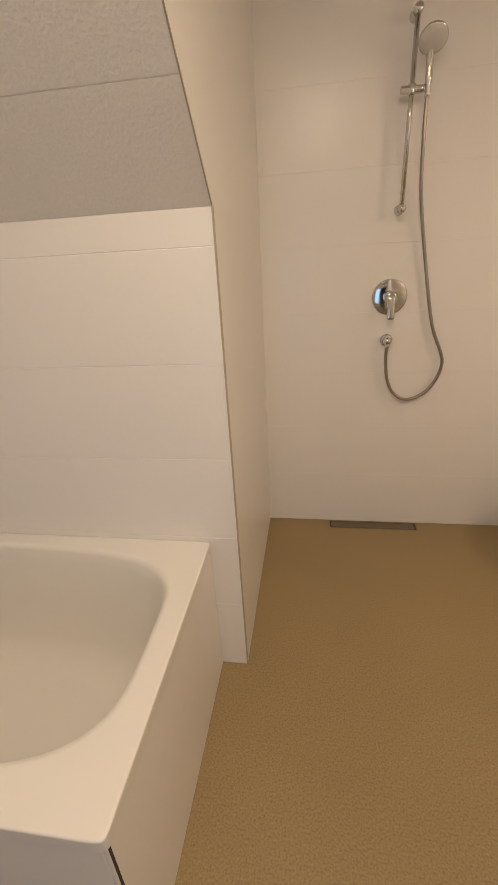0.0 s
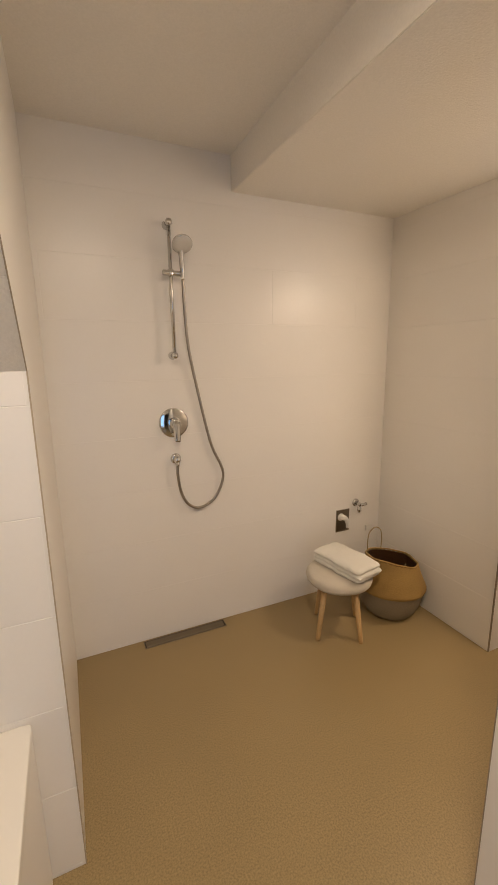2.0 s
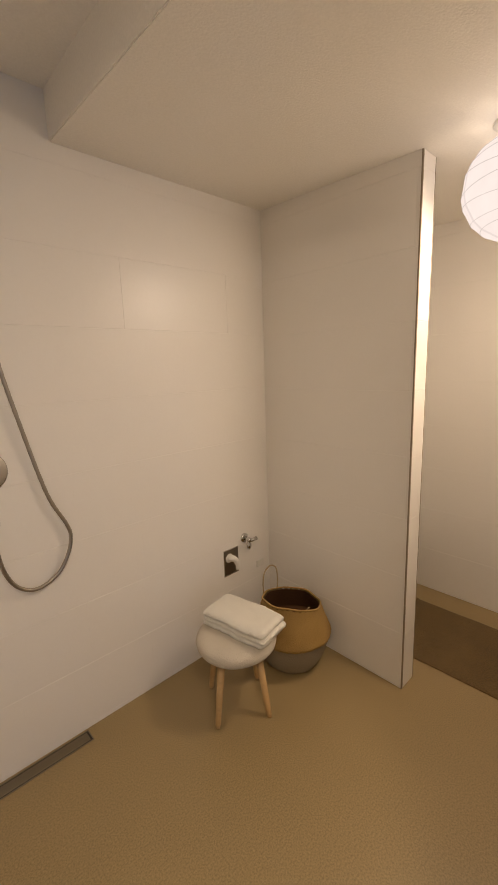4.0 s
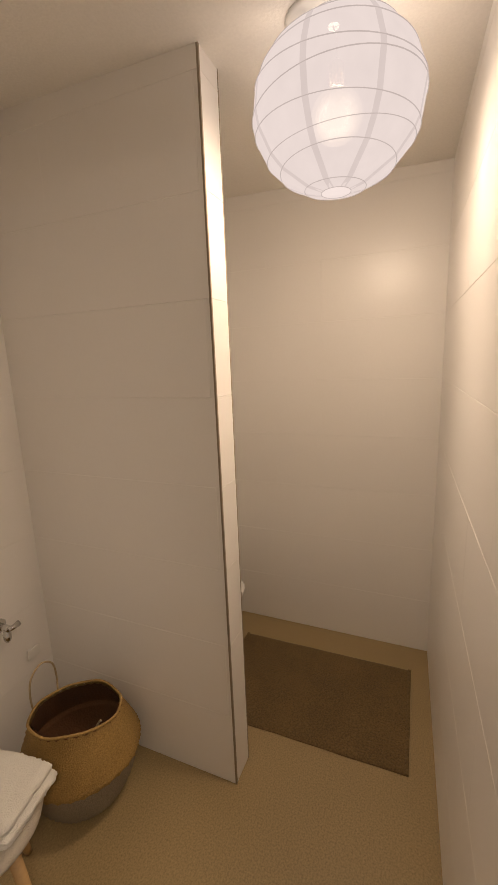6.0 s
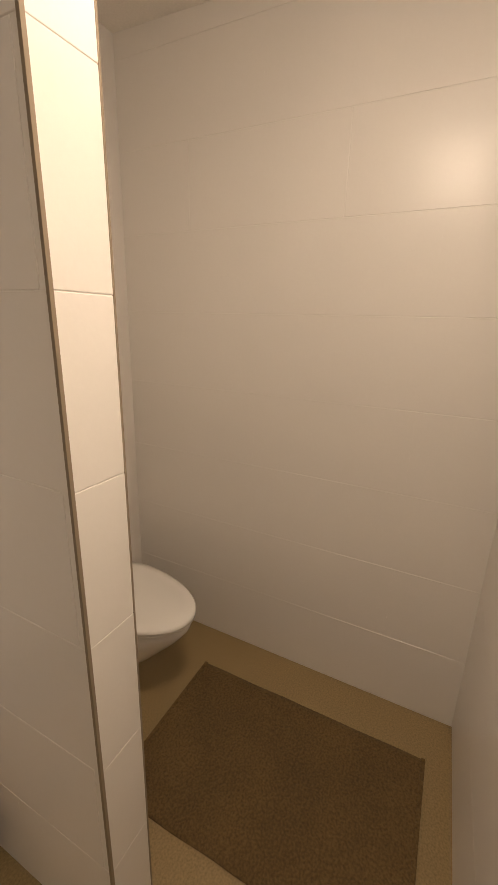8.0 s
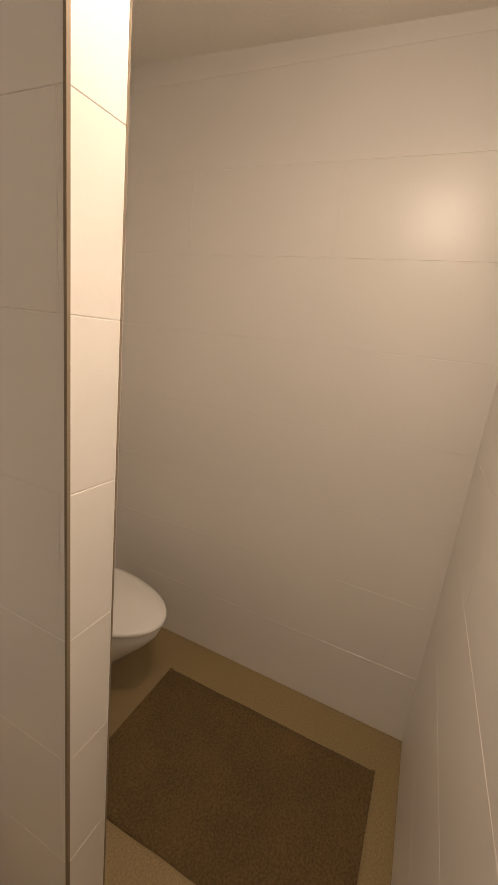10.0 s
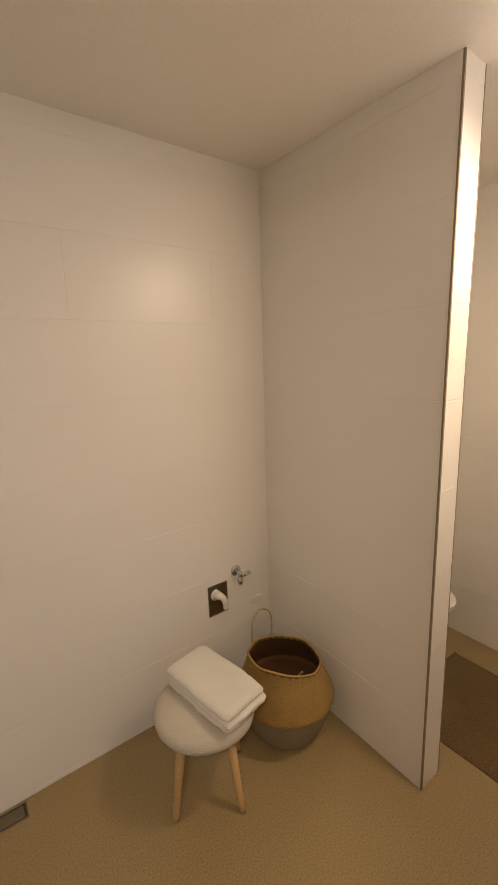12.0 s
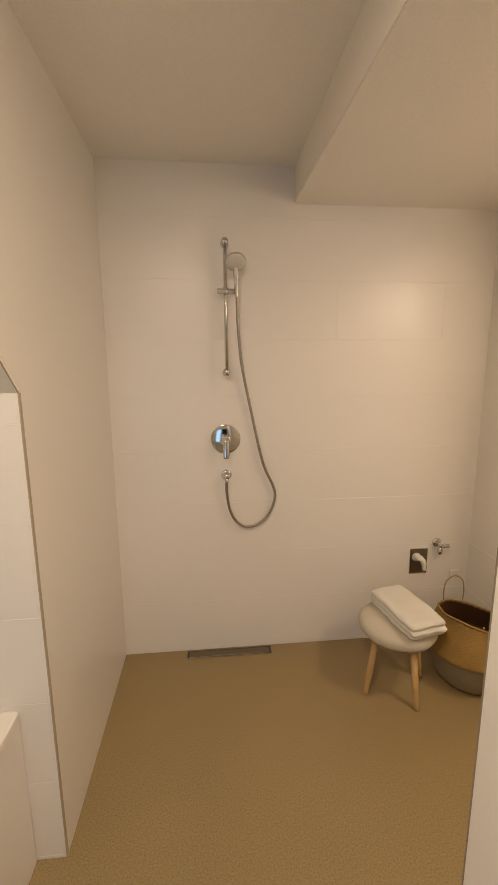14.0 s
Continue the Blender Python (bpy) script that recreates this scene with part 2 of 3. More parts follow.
wall_wc_south = structure("wall_wc_south", prism([(EDGE - 0.018, CORNER_Y - JOINT, 0), (WC_EAST + 0.02, ALCOVE_Y - JOINT, 0),
                                                  (WC_EAST + 0.02, ALCOVE_Y - 0.14, 0), (EDGE - 0.018, CORNER_Y - 0.14, 0)],
                                                 (0, 0, LOW + 0.02)), WALL, "cream tiled side wall of the toilet niche")
wall_east = structure("wall_east", box(EDGE - 0.018, EDGE + 0.12, SOUTH - 0.02, CORNER_Y - 0.14, 0, HIGH + 0.1), WALL,
                      "cream wall of the main bathroom")
wall_south = structure("wall_south", box(DOOR[1], EDGE + 0.12, SOUTH - 0.14, SOUTH, 0, HIGH + 0.1), WALL,
                       "cream wall with a tall window and a dark doorway")
for a in ((WEST - 0.14, WIN[0], 0, HIGH + 0.1), (DOOR[0], DOOR[1], DOOR[2], HIGH + 0.1), (WIN[1], DOOR[0], 0, HIGH + 0.1),
          (WIN[0], WIN[1], 0, WIN[2]), (WIN[0], WIN[1], WIN[3], HIGH + 0.1)):
    part("wall_panel", box(a[0], a[1], SOUTH - 0.14, SOUTH, a[2], a[3]), WALL, wall_south)
wall_west = structure("wall_west", box(WEST - 0.14, WEST, SOUTH, KNEE + 0.02, 0, HIGH + 0.1), WALL, "cream wall at the foot of the bathtub")
window_1 = tagged(new("window_1"), "tall white framed window with blue dusk outside", "window", "", "structure")
for a in ((WIN[0], WIN[1], WIN[2], WIN[2] + 0.05), (WIN[0], WIN[1], WIN[3] - 0.05, WIN[3]),
          (WIN[0], WIN[0] + 0.05, WIN[2] + 0.05, WIN[3] - 0.05), (WIN[1] - 0.05, WIN[1], WIN[2] + 0.05, WIN[3] - 0.05)):
    part("window_frame", box(a[0], a[1], SOUTH - 0.12, SOUTH - 0.07, a[2], a[3], 0.004, 1), FRAME, window_1)
pane = part("pane", box(WIN[0] + 0.05, WIN[1] - 0.05, SOUTH - 0.099, SOUTH - 0.092, WIN[2] + 0.05, WIN[3] - 0.05), GLASS, window_1)
pane.visible_shadow = False
structure("backdrop", box(-3.2, DOOR[0] - 0.06, SOUTH - 1.53, SOUTH - 1.50, -0.5, 4.0), DUSK, "plain blue dusk outside the window")
# the dark hallway behind the doorway
structure("floor_hallway", box(DOOR[0] - 0.03, DOOR[1] + 0.02, SOUTH - 2.2, SOUTH - 0.15, -0.12, 0), FLOOR, "sand-brown floor of the dark hallway")
structure("wall_hallway", box(DOOR[0] - 0.03, DOOR[1] + 0.02, SOUTH - 2.3, SOUTH - 2.2, -0.12, HIGH), TRIM, "brown wall at the end of the hallway")
structure("wall_hallway_west", box(DOOR[0] - 0.05, DOOR[0] - 0.03, SOUTH - 2.3, SOUTH - 0.14, -0.12, HIGH), TRIM, "brown side wall of the hallway")
structure("wall_hallway_east", box(DOOR[1] + 0.005, DOOR[1] + 0.035, SOUTH - 2.2, SOUTH - 0.14, -0.12, HIGH), TRIM, "brown side wall of the hallway")
structure("ceiling_hallway", box(DOOR[0] - 0.05, DOOR[1] + 0.035, SOUTH - 2.3, SOUTH - 0.14, DOOR[2] + 0.2, DOOR[2] + 0.3), PLASTER, "plain ceiling of the hallway")

# ceilings: a low flat one, a raised one behind an upright step, and the roof slope over the bathtub
FALL = 0.026


def low_at(y):
    """The low ceiling falls a little towards the south."""
    return LOW - FALL * (NORTH - y)


def fallen(x0, x1, y0, y1, top, drop=0.0):
    return prism([(x0, y0, low_at(y0) + drop), (x0, y1, low_at(y1) + drop), (x0, y1, top), (x0, y0, top)], (x1 - x0, 0, 0))


structure("ceiling_low", fallen(STEP, WC_EAST + 0.14, CORNER_Y - 0.14, NORTH + 0.1, LOW + 0.14), PLASTER, "flat cream plaster ceiling over the toilet side")
structure("ceiling_step", fallen(STEP - 0.004, STEP + 0.09, SOUTH - 0.02, NORTH + 0.02, HIGH + 0.12, 0.003), PLASTER, "upright plastered step between the two ceilings")
structure("ceiling_raised", box(CHEEK - 0.02, STEP - 0.002, SOUTH - 0.02, NORTH + 0.02, HIGH, HIGH + 0.12), PLASTER, "raised cream plaster ceiling of the dormer")
MEET = KNEE - (HIGH - KNEE_TOP) / 1.03
structure("ceiling_main", box(WEST - 0.1, CHEEK - 0.02, SOUTH - 0.02, MEET, HIGH, HIGH + 0.12), PLASTER, "flat cream plaster ceiling of the main bathroom")


def roof_slope():
    """The tiled underside of the roof, in courses with narrow joints."""
    bm = bmesh.new()
    run = Vector((0, MEET - KNEE, HIGH - KNEE_TOP))
    up = Vector((0, run.z, -run.y)).normalized()
    grooves = [0.180 + 0.203 * k for k in range(5)]
    ends = [0] + [g + s for g in grooves for s in (-0.0012, 0.0012)] + [1.0]
    for k, (a, c) in enumerate(zip(ends, ends[1:])):
        lift = 0.002 if k % 2 else 0.0
        lo, hi = Vector((0, KNEE, KNEE_TOP)) + run * a + up * lift, Vector((0, KNEE, KNEE_TOP)) + run * c + up * lift
        vs = [bm.verts.new((x, q.y, q.z)) for q in (lo, hi, hi + up * 0.06, lo + up * 0.06) for x in (WEST - 0.02, CHEEK - 0.001)]
        for f in ((0, 1, 3, 2), (2, 3, 5, 4), (4, 5, 7, 6), (6, 7, 1, 0), (0, 2, 4, 6), (1, 7, 5, 3)):
            bm.faces.new([vs[i] for i in f])
    bmesh.ops.recalc_face_normals(bm, faces=bm.faces)
    return bm


structure("ceiling_slope", roof_slope(), PLASTER, "pale sloping roof panel over the bathtub with fine joints")

# edge profiles
slope_trim = structure("trim_slope", prism([(CHEEK - 0.0022, KNEE, KNEE_TOP - 0.001), (CHEEK - 0.0022, MEET, HIGH - 0.001), (CHEEK - 0.0022, MEET, HIGH + 0.004),
                                            (CHEEK - 0.0022, KNEE, KNEE_TOP + 0.004)], (0.0030, 0, 0)), TRIM_PALE, "thin metal edge profile along the roof slope")
structure("trim_partition", box(PART_W - 0.001, PART_W + 0.0060, PART_END - 0.001, PART_END + 0.0055, 0, LOW), TRIM, "thin metal edge profile on the partition")
structure("trim_partition_inner", box(PART_E - 0.003, PART_E + 0.001, PART_END - 0.0012, PART_END + 0.004, 0, LOW), TRIM, "thin metal edge profile on the partition")
structure("trim_knee", box(CHEEK - 0.0025, CHEEK + 0.0008, KNEE - 0.0012, KNEE + 0.012, 0, KNEE_TOP), TRIM_PALE, "thin metal edge profile at the dormer corner")
structure("trim_corner", box(EDGE - 0.0190, EDGE - 0.0160, CORNER_Y - 0.0022, CORNER_Y + 0.0008, 0, LOW), TRIM, "thin metal edge profile at the wall corner")

# ---- things ----


def bathtub():
    ob = thing("bathtub", "white enamelled built-in bathtub with smooth rounded basin", "bathtub", pose(-1.085, 0.837, 0))
    hx, hy, top = 0.85, 0.402, 0.598

    def oval(ax, ay, z, cx=0.0, p=3.2, n=120):
        ring = []
        for i in range(n):
            t = 2 * math.pi * i / n
            c, s = math.cos(t), math.sin(t)
            ring.append((cx + ax * math.copysign(abs(c) ** (2 / p), c), ay * math.copysign(abs(s) ** (2 / p), s), z))
        return ring

    rings = [oval(hx, hy, top - 0.035, p=80), oval(hx, hy, top - 0.006, p=80), oval(hx, hy, top - 0.004, p=80), oval(hx - 0.0012, hy - 0.0012, top - 0.0012, p=80),
             oval(hx - 0.004, hy - 0.004, top, p=80), oval(hx - 0.007, hy - 0.007, top, p=80),
             oval(hx - 0.058, hy - 0.050, top, p=4.3), oval(hx - 0.064, hy - 0.056, top, p=4.2), oval(hx - 0.073, hy - 0.064, top - 0.004, p=4.1), oval(hx - 0.079, hy - 0.070, top - 0.016, p=4.0),
             oval(hx - 0.088, hy - 0.076, top - 0.05, p=3.9), oval(hx - 0.113, hy - 0.092, top - 0.16, p=3.7), oval(hx - 0.153, hy - 0.112, top - 0.28, p=3.5), oval(hx - 0.183, hy - 0.129, top - 0.36, p=3.3),
             oval(hx - 0.223, hy - 0.159, top - 0.405, p=3.0), oval(hx - 0.288, hy - 0.209, top - 0.42, p=2.8), oval(0.2, 0.05, top - 0.425, p=2.4)]
    part("basin", loft(rings, False, True), ENAMEL, ob, "glossy white rim and basin", True)
    part("end_panel", box(0.838, 0.846, -0.396, 0.400, 0, top - 0.03, 0.001, 1), WALL, ob, "white painted end panel")
    part("side_panel", box(-0.85, 0.8375, -0.398, -0.390, 0, top - 0.03, 0.001, 1), WALL, ob, "white painted side panel")
    part("panel_joint", box(0.840, 0.8468, -0.3935, -0.3870, 0, top - 0.038), DARK, ob, "dark open joint at the panel corner")
    return ob


bathtub()


def shower_rail():
    ob = thing("shower_rail", "chrome shower rail with hand shower and metal hose", "shower", pose(0.483, NORTH, 0))
    y = -0.058
    part("rail", tube([(0, y, 1.640), (0, y, 2.296)], 0.0095, 14), CHROME, ob, "", True)
    for z in (1.648, 2.288):
        foot = turned([(0.020, 0), (0.021, 0.004), (0.0155, 0.010), (0.0125, 0.02), (0.0125, 0.052), (0.0165, 0.056), (0.0175, 0.068), (0.013, 0.076)], 20)
        bmesh.ops.transform(foot, matrix=pose(0, 0, z, 90), verts=foot.verts)
        part("wall_bracket", foot, CHROME, ob, "", True)
    slider = part("slider", tube([(-0.042, y, 2.054), (-0.038, y, 2.054), (0.036, y, 2.052), (0.062, y - 0.012, 2.050)], [0.010, 0.014, 0.014, 0.015], 14), CHROME, ob, "", True)
    knob = turned([(0.014, -0.017), (0.0165, -0.012), (0.0165, 0.012), (0.014, 0.017)], 18)
    bmesh.ops.transform(knob, matrix=pose(0, y, 2.054), verts=knob.verts)
    part("collar", knob, CHROME, slider, "", True)
    shower = part("hand_shower", tube(spline([(0.056, y - 0.018, 2.020), (0.055, y - 0.020, 2.070), (0.053, y - 0.022, 2.125), (0.051, y - 0.026, 2.172)], 6),
                                      [0.0105] * 6 + [0.0130] * 6 + [0.0140] * 7, 14), CHROME, ob, "", True)
    tilt = look((0.050, y - 0.052, 2.182), (0.05, y - 0.5, 1.67))
    head = turned([(0.014, -0.028), (0.032, -0.021), (0.048, -0.006), (0.051, 0.003), (0.050, 0.008)], 32)
    bmesh.ops.transform(head, matrix=tilt @ pose(0, 0, 0, 180), verts=head.verts)
    part("head", head, CHROME, shower, "", True)
    face = turned([(0.0485, 0.0075), (0.0470, 0.0102), (0.02, 0.0115)], 32)
    bmesh.ops.transform(face, matrix=tilt @ pose(0, 0, 0, 180), verts=face.verts)
    part("spray_face", face, NOZZLES, shower, "pale grey spray plate", True)
    run = spline([(0.056, y - 0.018, 2.028), (0.060, -0.068, 1.90), (0.078, -0.045, 1.70), (0.122, -0.028, 1.476), (0.190, -0.026, 1.165), (0.250, -0.026, 1.02),
                  (0.262, -0.026, 0.955), (0.240, -0.026, 0.880), (0.190, -0.027, 0.812), (0.110, -0.028, 0.782), (0.045, -0.030, 0.815),
                  (0.006, -0.034, 0.890), (-0.010, -0.040, 0.990), (-0.010, -0.042, 1.060)], 12)
    radii = [0.0074 + 0.0007 * (i % 2) for i in range(len(run))]
    part("hose", tube(run, radii, 10), HOSE, ob, "grey flexible metal hose", True)
    return ob


def shower_mixer():
    ob = thing("shower_mixer", "round chrome concealed shower mixer with lever", "mixer tap", pose(0.473, NORTH, 1.286, 90))
    part("escutcheon", turned([(0.0815, 0), (0.0815, 0.0030), (0.0805, 0.0045), (0.076, 0.0058), (0.066, 0.0080), (0.053, 0.0101), (0.038, 0.0117), (0.02, 0.0126)], 48), CHROME, ob, "", True)
    part("body", turned([(0.031, 0.006), (0.031, 0.046), (0.029, 0.052), (0.020, 0.057), (0.008, 0.058)], 32), CHROME, ob, "", True)
    bm = loft([[(w * sx, y, z + h * sz) for sx, sz in ((1, -1), (1, 1), (0.5, 1.5), (-0.5, 1.5), (-1, 1), (-1, -1))] for w, h, y, z in
               ((0.015, 0.006, 0.016, 0.055), (0.020, 0.007, -0.006, 0.058), (0.018, 0.006, -0.045, 0.066), (0.0165, 0.005, -0.084, 0.076), (0.014, 0.003, -0.094, 0.079))], True, True)
    bmesh.ops.bevel(bm, geom=list(bm.edges), offset=0.0015, segments=2, affect="EDGES")
    part("lever", bm, CHROME, ob, "", True)
    return ob


def hose_outlet():
    ob = thing("hose_outlet", "small round chrome wall elbow for the shower hose", "fitting", pose(0.474, NORTH, 1.084, 90))
    part("rosette", turned([(0.029, 0), (0.0295, 0.004), (0.027, 0.009), (0.018, 0.012)], 32), CHROME, ob, "", True)
    part("elbow", turned([(0.017, 0.010), (0.0195, 0.022), (0.0205, 0.036), (0.018, 0.048), (0.010, 0.055)], 24), CHROME, ob, "", True)
    part("nut", tube([(0, -0.008, 0.042), (0, -0.030, 0.042), (0, -0.034, 0.042)], [0.0115, 0.0115, 0.009], 12), CHROME, ob, "", True)
    return ob


shower_rail()
shower_mixer()
hose_outlet()


def linear_drain():
    ob = thing("linear_drain", "long steel shower drain along the wall", "drain", pose(0.474, 2.218, 0))
    part("channel", box(-0.246, 0.246, -0.030, 0.030, -0.0, 0.0012), DARK, ob, "dark recessed channel")
    for a in ((-0.250, 0.250, -0.034, -0.030), (-0.250, 0.250, 0.030, 0.034), (-0.250, -0.246, -0.030, 0.030), (0.246, 0.250, -0.030, 0.030)):
        part("frame", box(*a, 0.0, 0.004, 0.0008, 1), DRAIN, ob)
    part("cover", box(-0.240, 0.238, -0.024, 0.024, 0.001, 0.0038, 0.001, 1), DRAIN, ob, "brushed steel cover strip")
    return ob


linear_drain()


def siphon():
    ob = thing("washing_machine_siphon", "steel wall plate with a white drain elbow", "drain fitting", pose(1.637, NORTH, 0.504))
    part("cover_plate", box(-0.054, 0.054, -0.004, 0, -0.079, 0.079, 0.0015, 1), STEEL, ob, "dark reflective steel plate")
    for a in ((-0.056, 0.056, 0.077, 0.081), (-0.056, 0.056, -0.081, -0.077), (-0.056, -0.053, -0.077, 0.077), (0.053, 0.056, -0.077, 0.077)):
        part("plate_edge", box(a[0], a[1], -0.0065, 0, a[2], a[3], 0.001, 1), CHROME, ob)
    part("flange", tube([(-0.014, -0.003, 0.026), (-0.014, -0.009, 0.026)], [0.028, 0.026], 24), WHITE, ob, "", True)
    part("elbow", tube(spline([(-0.014, -0.006, 0.026), (-0.006, -0.024, 0.028), (0.010, -0.034, 0.016), (0.020, -0.036, -0.012), (0.022, -0.036, -0.044)], 6),
                       [0.0185] * 10 + [0.016] * 8 + [0.0125] * 7, 16), WHITE, ob, "white plastic hose elbow", True)
    return ob


def wall_valve():
    ob = thing("appliance_valve", "small chrome washing machine valve on the wall", "valve", pose(1.748, NORTH, 0.618))
    part("rosette", tube([(0, 0, 0), (0, -0.006, 0), (0, -0.010, 0)], [0.028, 0.028, 0.018], 24), CHROME, ob, "", True)
    part("body", tube([(0, -0.006, 0), (0, -0.055, 0), (0, -0.060, 0)], [0.0135, 0.0135, 0.010], 16), CHROME, ob, "", True)
    part("nozzle", tube([(0, -0.040, 0), (0, -0.042, -0.022), (0, -0.042, -0.026), (0, -0.042, -0.046), (0, -0.042, -0.060)], [0.011, 0.011, 0.0155, 0.0155, 0.009], 14), CHROME, ob, "", True)
    part("handle", tube([(-0.006, -0.066, 0.002), (0.012, -0.070, 0.004), (0.036, -0.072, 0.008)], [0.010, 0.010, 0.012], 12), CHROME, ob, "", True)
    return ob


siphon()
wall_valve()


def junction_box():
    ob = thing("junction_box", "small white plastic junction box on the tiles", "junction box", pose(1.872, NORTH, 0.410))
    part("housing", box(-0.030, 0.030, -0.012, 0, -0.022, 0.022, 0.004), WHITE, ob)
    return ob


junction_box()


def stool():
    ob = thing("stool", "round cream fleece stool on splayed light wooden legs", "stool", pose(1.330, 1.876, 0))
    rings = []
    for r, z in ((0.118, 0.322), (0.160, 0.323), (0.181, 0.330), (0.191, 0.344), (0.194, 0.358), (0.190, 0.376), (0.177, 0.390), (0.150, 0.400), (0.100, 0.405), (0.045, 0.407)):
        ring = []
        for x, y, h in circle(r, z, 56):
            q = 1 + 0.012 * noise.noise(Vector((x * 14, y * 14, z * 14)))
            ring.append((x * q, y * q, h + 0.004 * noise.noise(Vector((x * 16, y * 16, 3)))))
        rings.append(ring)
    part("seat", loft(rings, True, True), FLEECE, ob, "thick cream fleece cushion", True)
    part("seat_base", turned([(0.135, 0.308), (0.14, 0.311), (0.14, 0.325)], 40), WOOD, ob, "", True)
    for k in range(4):
        a = math.radians(194 + 90 * k)
        d = Vector((math.cos(a), math.sin(a), 0))
        part("leg", tube([d * 0.176, d * 0.172 + Vector((0, 0, 0.02)), d * 0.122 + Vector((0, 0, 0.315))], [0.0115, 0.013, 0.0185], 14), WOOD, ob, "", True)
    return ob


stool()


def towel():
    ob = thing("folded_towel", "white terry towel folded in layers on the stool", "towel", pose(1.367, 1.862, 0.404, 0, 0, -80))
    nx, ny, base = 64, 36, 0.0
    for k, (lx, ly, thick, dx, dy) in enumerate(((0.180, 0.100, 0.029, -0.002, -0.001), (0.186, 0.104, 0.029, 0.004, 0.002), (0.181, 0.101, 0.033, 0.000, -0.002))):
        bm, sheets = bmesh.new(), []
        for side in (-1, 1):
            sheet = []
            for i in range(nx + 1):
                row = []
                for j in range(ny + 1):
                    u, v = math.sin((i / nx - 0.5) * math.pi), math.sin((j / ny - 0.5) * math.pi)
                    swell = (1 - abs(u) ** 14) ** 0.5 * (1 - abs(v) ** 10) ** 0.5
                    x = u * lx * (1 - 0.05 * abs(v) ** 8) + dx + 0.007 * noise.noise(Vector((v * 2.2, k * 5.0, 1))) + 0.0045 * noise.noise(Vector((v * 11, k * 5.0, 3)))
                    y = v * ly * (1 - 0.07 * abs(u) ** 10) + dy + 0.005 * noise.noise(Vector((u * 3.0, k * 5.0, 7))) + 0.0055 * noise.noise(Vector((u * 17, k * 5.0, 9)))
                    downward = 0.45 * max(0, abs(x) - 0.13) ** 1.6 + 0.5 * max(0, abs(y) - 0.065) ** 1.6
                    wave = 0.006 * noise.noise(Vector((x * 9, y * 9, 4))) + 0.003 * noise.noise(Vector((x * 26, y * 26, k * 3.0))) + 0.0022 * noise.noise(Vector((x * 120, y * 120, k)))
                    row.append(bm.verts.new((x, y, base + thick / 2 + side * swell * thick / 2 + wave - downward)))
                sheet.append(row)
            sheets.append(sheet)
            for i in range(nx):
                for j in range(ny):
                    bm.faces.new((sheet[i][j], sheet[i + 1][j], sheet[i + 1][j + 1], sheet[i][j + 1]))
        bmesh.ops.remove_doubles(bm, verts=bm.verts, dist=0.00005)
        bmesh.ops.recalc_face_normals(bm, faces=bm.faces)
        part("fold", bm, TOWEL, ob, "", True)
        base += thick * 0.84
    return ob


towel()


